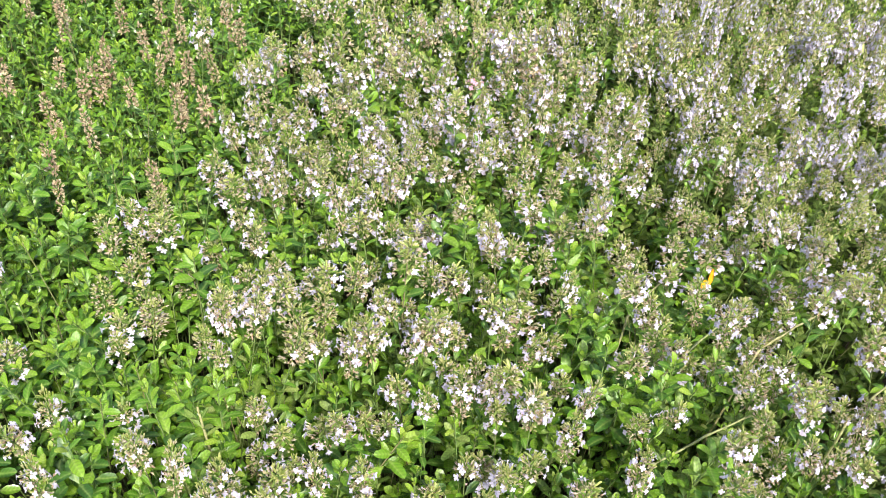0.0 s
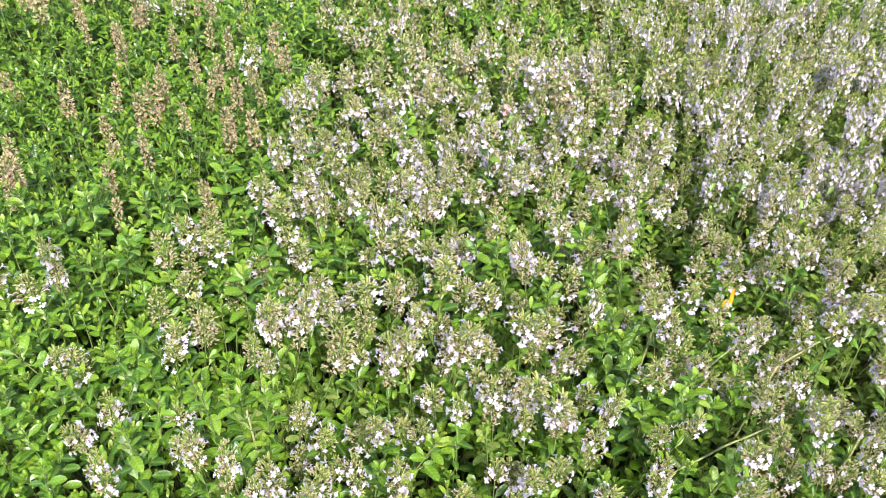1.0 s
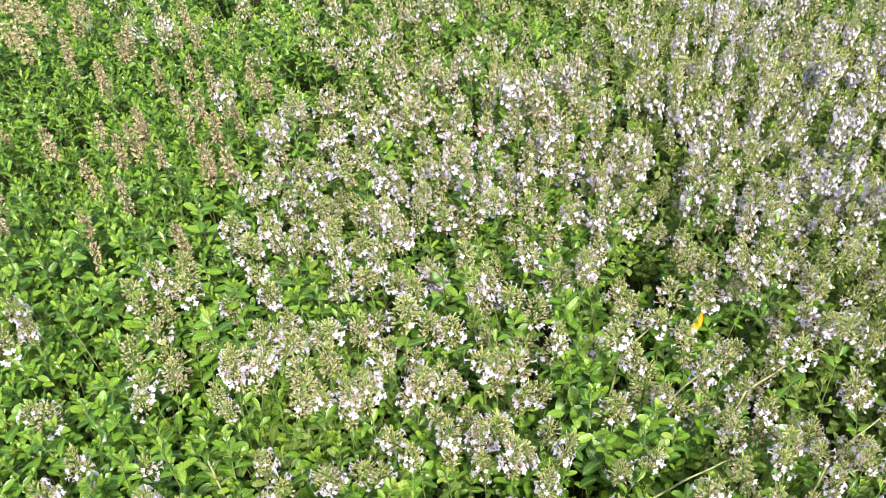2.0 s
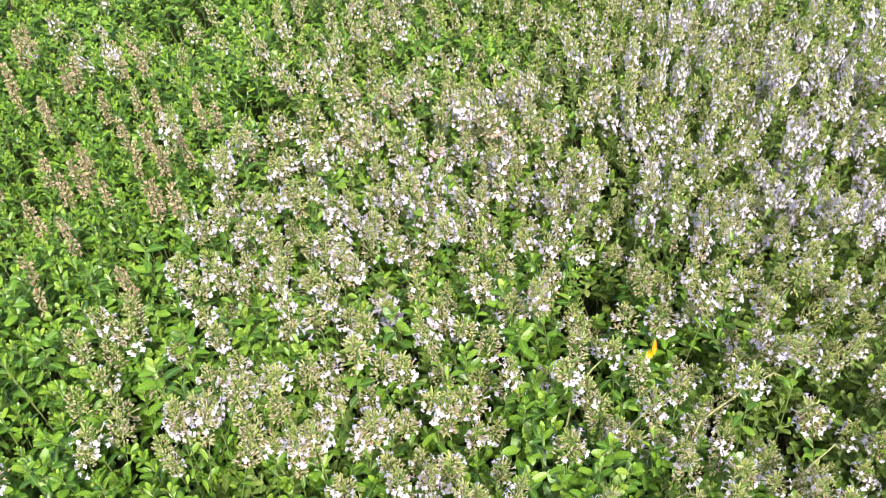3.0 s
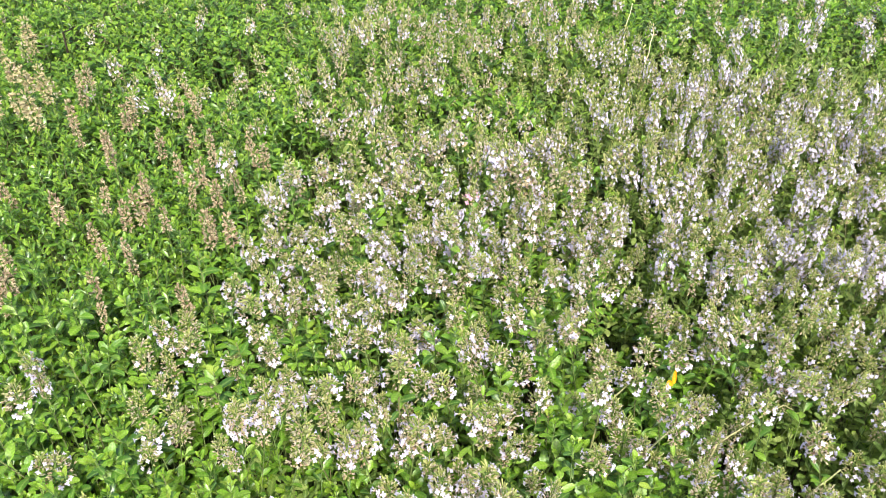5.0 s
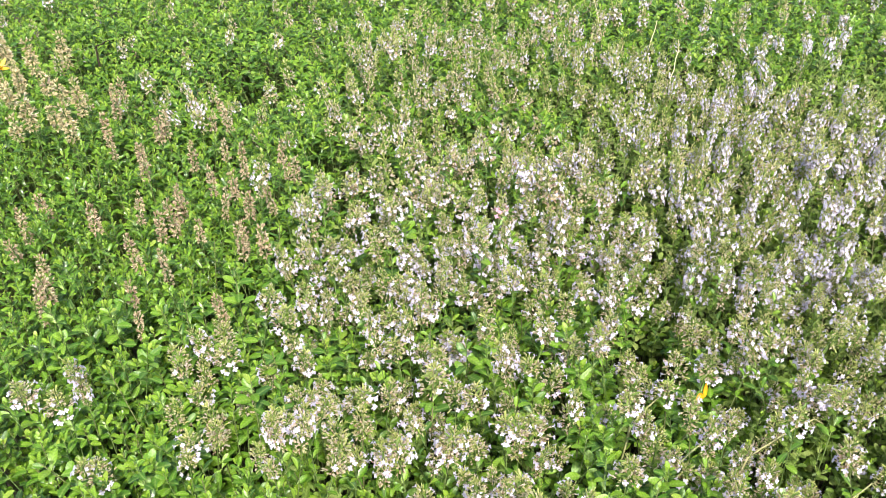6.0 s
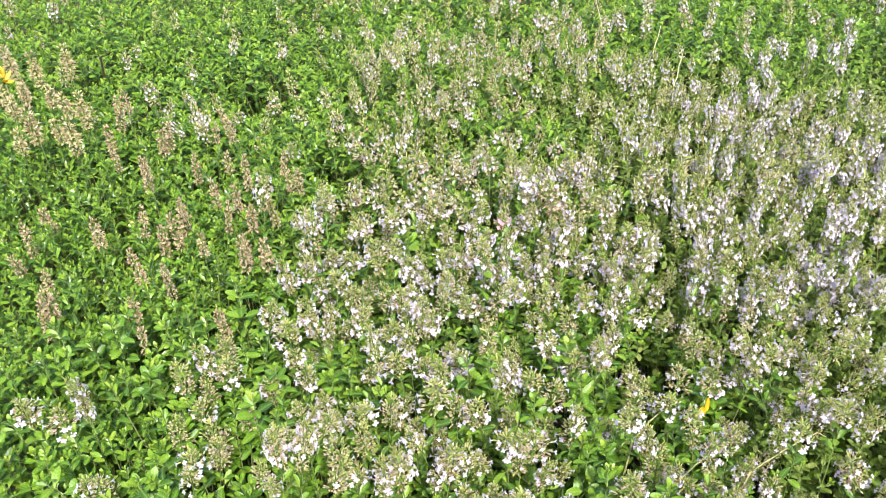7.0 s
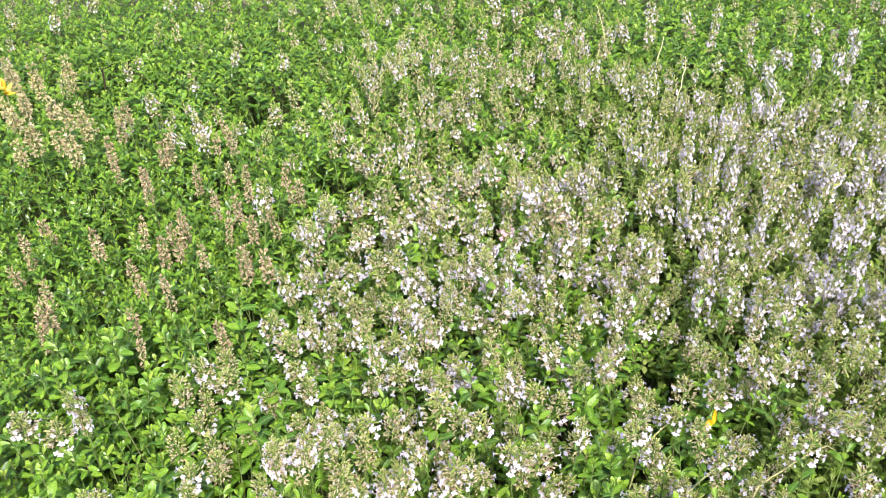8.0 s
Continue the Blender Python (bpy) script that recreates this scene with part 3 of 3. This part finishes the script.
sprigs = [as_head("thyme_sprig", p, "flowering thyme sprig with pale lilac blossoms on beige bells", "flower", "flowering thyme sprigs") for p in HEADS]
place_all(HEADS_A + HEADS_B, sprigs, 0.208, 0.012, 0.94, 14.0)
front = [as_head("thyme_sprig", p, "large flowering thyme sprig with white-lilac blossoms", "flower", "flowering thyme sprigs") for p in (HEADS[1], HEADS[3], HEADS[6])]
place_all(FRONT, front, 0.207, 0.008, 0.86)
buds = [as_head("thyme_sprig", p, "yellow-green thyme sprig in bud, few blossoms", "flower", "budding thyme sprigs") for p in BUD_HEADS]
place_all(BUDS, buds, 0.206, 0.008, 0.9)
dry = [as_head("seed_head", p, "dry brown thyme seed head above green leaves", "seed head", "dry seed heads") for p in DRY_HEADS]
place_all(DRY, dry, 0.207, 0.006, 0.86, 6.0)
light = [as_head("seed_head", p, "pale straw-coloured thyme seed head above green leaves", "seed head", "dry seed heads") for p in PALE_HEADS]
place_all(DRY_PALE, light, 0.213, 0.006, 1.05, 6.0)

# ---- odd things among the thyme ----


def petal_shape(long, wide, curl):
    """A strap-like ray petal, curled, with three rows along it and a thickness."""
    v, f, rows = [], [], 7
    for side in (0, 1):
        for i in range(rows):
            t = i / (rows - 1)
            w = wide * (0.35 + 0.65 * math.sin(math.pi * min(t * 1.05, 1.0) ** 0.7)) * (0.5 if i == rows - 1 else 1)
            for s in (-1, 0, 1):
                v.append((s * w, math.sin(curl * t) / curl * long, (1 - math.cos(curl * t)) / curl * long + abs(s) * w * 0.35 - side * 0.0004))
    n = rows * 3
    for i in range(rows - 1):
        for s in (0, 1):
            p, q = 3 * i + s, 3 * i + 3 + s
            f += [(p, p + 1, q + 1), (p, q + 1, q), (n + p, n + q + 1, n + p + 1), (n + p, n + q, n + q + 1)]
        for p in (3 * i, 3 * i + 2):
            f += [(p, p + 3, n + p + 3), (p, n + p + 3, n + p)]
    return np.array(v, float), np.array(f)


ROSE = varied("rose_petal", [(0.0, (0.72, 0.34, 0.46)), (1.0, (0.80, 0.48, 0.58))], 0.6, 0.35, 1200, 0.1, 0.3, 0.1)
rosy = as_head("thyme_sprig", HEADS[3], "thyme sprig with rose-pink fading blossoms", "flower", "flowering thyme sprigs")
for bloom_part in rosy.children_recursive:
    if bloom_part.name.startswith("blossom"):
        bloom_part.data = bloom_part.data.copy()
        bloom_part.data.materials[0] = ROSE
rosy.matrix_basis = planted(0.026, 0.553, 0.214, rng, 4.0, 1.0)
taken.append((0.026, 0.553))

fallen = thing("fallen_petal", "bright orange curled flower petal caught in the thyme", "petal")
fallen.location = (0.1298, 0.3765, 0.2005)
part("lower_petal", petal_shape(0.0050, 0.0024, 0.7), ORANGE, fallen, spun(24, 62, 0, 1.0, (-0.0012, -0.001, -0.0022)))
part("upper_petal", petal_shape(0.0088, 0.0011, 0.5), ORANGE, fallen, spun(-4, 66, 8, 1.0, (0.0014, 0.0, -0.0004)))
taken += [(0.134, 0.397), (0.128, 0.384), (0.138, 0.384), (0.128, 0.374), (0.134, 0.37), (0.127, 0.364)]


def branch(name, points, thick, material, label, category, group="", bent=0.0012):
    """A bent stalk; the knots are small swellings along it."""
    knots, radii = [], []
    for i in range(len(points) - 1):
        a, b = Vector(points[i]), Vector(points[i + 1])
        for k in range(5):
            t = k / 5
            wob = Vector((noise.noise(a * 60 + Vector((k, 0, 0))), noise.noise(a * 60 + Vector((0, k, 0))), noise.noise(a * 60 + Vector((0, 0, k))))) * bent
            knots.append(tuple(a.lerp(b, t) + wob))
            radii.append(thick * (1.25 if k == 0 else 1.0) * (1 - 0.5 * (i + t) / (len(points) - 1)))
    knots.append(points[-1])
    radii.append(thick * 0.45)
    ob = new(name, mesh_of(name, *rod_shape(knots, radii, 6), [material]))
    return tagged(ob, label, category, group)


for (x, y), (u, v) in (((0.0895, 0.360), (0.110, 0.382)), ((0.098, 0.322), (0.136, 0.357)), ((0.085, 0.275), (0.130, 0.298)), ((0.146, 0.339), (0.186, 0.363)), ((0.172, 0.298), (0.200, 0.319))):
    dx, dy = u - x, v - y
    branch("woody_stem", [(x - 0.9 * dx, y - 0.9 * dy, -0.002), (x - 0.4 * dx, y - 0.4 * dy, 0.14), (x, y, 0.194), (x + 0.5 * dx, y + 0.5 * dy, 0.1975), (u, v, 0.197), (u + 0.2 * dx, v + 0.2 * dy, 0.188)], 0.0007, WOOD,
           "bare brownish-green woody thyme stem leaning sideways", "stem", "bare woody stems", 0.0004)
for pts in ([(0.15, 0.905, -0.002), (0.141, 0.92, 0.19), (0.131, 0.955, 0.228)], [(0.185, 0.79, -0.002), (0.190, 0.803, 0.19), (0.198, 0.82, 0.211), (0.199, 0.828, 0.220)],
            [(0.18, 0.87, -0.002), (0.184, 0.885, 0.19), (0.194, 0.91, 0.208)]):
    branch("straw", pts, 0.0006, STRAW, "dry pale straw stalk standing above the thyme", "straw", "dry straws")
branch("dark_twig", [(-0.40, 0.925, -0.002), (-0.386, 0.912, 0.19), (-0.358, 0.884, 0.208)], 0.0012, TWIG, "thin dark dead twig among green leaves", "twig")

slender = thing("thyme_shoot", "pale grey-green thyme shoot with long narrow leaves", "plant", "leafy thyme shoots")
slender.matrix_basis = planted(-0.097, 0.294, 0.205, rng, 3.0, 1.0)
slender_plan = shoot_plan(77, 7, 0.0105, 0.0052)
part("stem", rod_shape(stem_bend(rng, TALL), (0.0011, 0.0009, 0.0005), 5), WOOD, slender)
for kind, n, m in slender_plan["pieces"]:
    part("leaf", LEAVES[n], FINE, slender, m @ np.diag([0.55, 1.0, 0.55, 1.0]))
taken += [(-0.097, 0.294), (-0.1, 0.284)]

yellow = thing("yellow_flower", "small yellow flower with curled petals among straw-coloured seed heads", "flower")
yellow.location = (-0.433, 0.802, 0.0)
part("stem", rod_shape([(0, 0, -0.002), (0.001, 0, 0.11), (0, 0, 0.219)], (0.0012, 0.001, 0.0008), 5), STEM, yellow)
yellow_ray = petal_shape(0.0105, 0.0026, 0.8)
for k, (yaw, tilt, z) in enumerate(((-150, 15, 0.214), (-95, -20, 0.215), (-40, 20, 0.216), (30, 40, 0.219), (95, 35, 0.220), (165, 30, 0.218), (-120, 60, 0.219))):
    part("petal", yellow_ray, YELLOW, yellow, spun(yaw, tilt, 10 * (k % 3), 1.0, (0, 0, z)))

# ---- the joined rest of the bed ----
leaves, stems, bells, petals = Heap(), Heap(), Heap(), Heap()


def strew(plan, m, near, fine=False, stride=1):
    """Adds a shoot or head to the heaps; where stride is above 1, fewer and larger bells stand for many."""
    m = np.array(m)
    grown = np.diag([1.15 * math.sqrt(stride), 0.98 * math.sqrt(stride), 1.15 * math.sqrt(stride), 1])
    for kind, n, p in plan["pieces"] if near or "bells" in plan else plan["pieces"][:12]:
        material = FINE if fine and kind == "leaf" else KIND[kind]
        shape = LEAVES[n] if near and kind != "bract" else SMALL_LEAVES[n % 2]
        leaves.add(shape, material, [m @ p])
    for i, (kind, k, n, p) in enumerate(plan.get("bells", ())):
        if fine and kind in ("calyx", "spent") and i % 5 < 3:
            kind = "bud"
        if stride == 1:
            bells.add(CALYCES[n], KIND[kind], [m @ p])
        elif i % stride == 0:
            bells.add(CALYCES[n], KIND[kind], [m @ p @ grown])
    for i, (n, p) in enumerate(plan.get("flowers", ())):
        if stride == 1:
            petals.add(BLOSSOMS[n], PETAL, [m @ p])
        elif stride < 5 or i % 2:
            petals.add(LIPS[n], PETAL, [m @ p @ np.diag([1.42, 1.15, 1.42, 1])])
    stems.add(plan["stem"], STEM, [m])


class Spacing:
    """Keeps tips apart."""

    def __init__(self, cell):
        self.cell, self.grid = cell, {}

    def free(self, x, y, gap):
        i, j = int(x // self.cell), int(y // self.cell)
        for u in (i - 1, i, i + 1):
            for v in (j - 1, j, j + 1):
                for a, b in self.grid.get((u, v), ()):
                    if (a - x) ** 2 + (b - y) ** 2 < gap * gap:
                        return False
        return True

    def put(self, x, y):
        self.grid.setdefault((int(x // self.cell), int(y // self.cell)), []).append((x, y))


def clearing(x, y):
    """The small gap in which the fallen petal lies."""
    return ((x - 0.128) / 0.013) ** 2 + ((y - 0.366) / 0.024) ** 2 < 1


extra = []
heads_at = Spacing(0.07)
for x, y in taken:
    heads_at.put(x, y)
for x, y in LEAFY:
    heads_at.put(x, y - 0.006)
    heads_at.put(x, y - 0.014)
rng = np.random.default_rng(11)
x0, x1, y0, y1 = BED
for _ in range(60000):
    x, y = rng.uniform(x0, x1), rng.uniform(y0, y1)
    if not in_bed(x, y) or clearing(x, y):
        continue
    d = bloom(x, y)
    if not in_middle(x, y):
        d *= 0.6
    kept = 0.24 < y < 0.50 and -0.26 < x < 0.20
    if kept:
        d *= 0.86
    if d < 0.02 or not heads_at.free(x, y, min(0.07, (0.0098 if x > 0.13 else 0.0104) / math.sqrt(d))):
        continue
    heads_at.put(x, y)
    f = fineness(x, y)
    rich = step(x - 0.40 * max(0.0, y - 0.64), 0.105, 0.185) * step(y, 0.43, 0.52)
    rich = max(rich, 0.5 * math.exp(-(((x - 0.0) / 0.08) ** 2 + ((y - 0.52) / 0.07) ** 2)))
    clump = noise.noise((x * 30, y * 30, 5.5))
    if rng.random() < 0.85 * rich * step(clump, -0.5, 0.4):
        plan = RICH_HEADS[rng.integers(3)]
    else:
        among = FULL_HEADS if x >= 0.05 and y >= 0.5 else HEADS
        plan = among[rng.integers(len(among))] if rng.random() < 0.88 - 0.38 * step(y, 0.58, 0.80) * (1 - 0.6 * step(x, 0.04, 0.12)) else BUD_HEADS[rng.integers(len(BUD_HEADS))]
    z = canopy(x, y) + 0.017 + rng.normal(0, 0.011)
    if kept and len(extra) < 95:
        extra.append((x, y, z))
        continue
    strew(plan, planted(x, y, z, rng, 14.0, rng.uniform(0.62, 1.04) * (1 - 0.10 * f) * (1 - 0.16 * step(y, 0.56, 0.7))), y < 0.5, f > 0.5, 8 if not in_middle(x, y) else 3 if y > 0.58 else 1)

for i, (x, y, z) in enumerate(extra):
    copy_thing(sprigs[i % len(sprigs)], planted(x, y, z, rng, 11.0, rng.uniform(0.7, 1.0)))

shoots_at = Spacing(0.024)
for x, y in LEAFY:
    shoots_at.put(x, y)
single = []
rng = np.random.default_rng(12)
for _ in range(110000):
    x, y = rng.uniform(x0, x1), rng.uniform(y0, y1)
    if not in_bed(x, y):
        continue
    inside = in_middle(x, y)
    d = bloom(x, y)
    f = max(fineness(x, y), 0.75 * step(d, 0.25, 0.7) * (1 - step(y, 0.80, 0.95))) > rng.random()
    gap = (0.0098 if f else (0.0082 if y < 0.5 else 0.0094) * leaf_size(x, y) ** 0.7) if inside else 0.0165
    if not shoots_at.free(x, y, gap):
        continue
    shoots_at.put(x, y)
    lush = leafy(x, y)
    f = f and lush < 0.4
    z = canopy(x, y) - (0.006 if y < 0.5 else 0.001) * d + 0.007 * lush + rng.normal(0, 0.011 - 0.006 * step(y, 0.6, 0.75))
    if clearing(x, y):
        z -= 0.02
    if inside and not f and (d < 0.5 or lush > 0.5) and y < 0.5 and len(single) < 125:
        single.append((x, y, z, lush))
        continue
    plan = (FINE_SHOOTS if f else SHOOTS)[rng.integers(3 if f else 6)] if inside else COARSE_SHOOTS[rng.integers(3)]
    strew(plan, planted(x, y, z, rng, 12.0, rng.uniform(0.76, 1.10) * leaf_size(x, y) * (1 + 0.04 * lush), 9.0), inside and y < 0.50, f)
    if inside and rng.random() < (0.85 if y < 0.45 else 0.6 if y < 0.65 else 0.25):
        xx, yy = x + rng.normal(0, 0.006), y + rng.normal(0, 0.006)
        plan = SHOOTS[rng.integers(6)]
        strew(plan, planted(xx, yy, z - rng.uniform(0.014, 0.045), rng, 16.0, rng.uniform(0.8, 1.1), 9.0), False, f)

under_at = Spacing(0.03)
rng = np.random.default_rng(13)
for _ in range(40000):
    x, y = rng.uniform(x0, x1), rng.uniform(y0, y1)
    if not in_bed(x, y):
        continue
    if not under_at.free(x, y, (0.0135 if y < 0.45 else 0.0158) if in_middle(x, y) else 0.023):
        continue
    under_at.put(x, y)
    plan = LOW_SHOOTS[rng.integers(3)]
    strew(plan, planted(x, y, canopy(x, y) - rng.uniform(0.014, 0.036) - (0.005 if y < 0.5 else 0.0), rng, 16.0, rng.uniform(0.9, 1.2), 9.0), False, fineness(x, y) > 0.5)

shoots = [as_shoot(p, "leafy bright green thyme shoot with crossed leaf pairs", "plant", "leafy thyme shoots") for p in SHOOTS]
single = [(x, y, 0.199 + 0.006 * math.sin(40 * x), 2.5) for x, y in LEAFY] + single
for i, (x, y, z, lush) in enumerate(single):
    m = planted(x, y, z, rng, 10.0, rng.uniform(0.80, 1.10) * leaf_size(x, y) * (1 + 0.04 * lush), 9.0)
    if i < 6:
        shoots[i].matrix_basis = m
    else:
        copy_thing(shoots[i % 6], m)

tagged(leaves.build("thyme_foliage"), "dense green thyme leaves covering the bed", "foliage", kind="stuff")
tagged(stems.build("thyme_stems"), "thin upright thyme stems under the leaves", "stems", kind="stuff")
tagged(bells.build("thyme_bells"), "beige and green thyme calyces in whorls", "flower heads", kind="stuff")
tagged(petals.build("thyme_blossoms"), "tiny pale lilac thyme blossoms", "blossoms", kind="stuff")
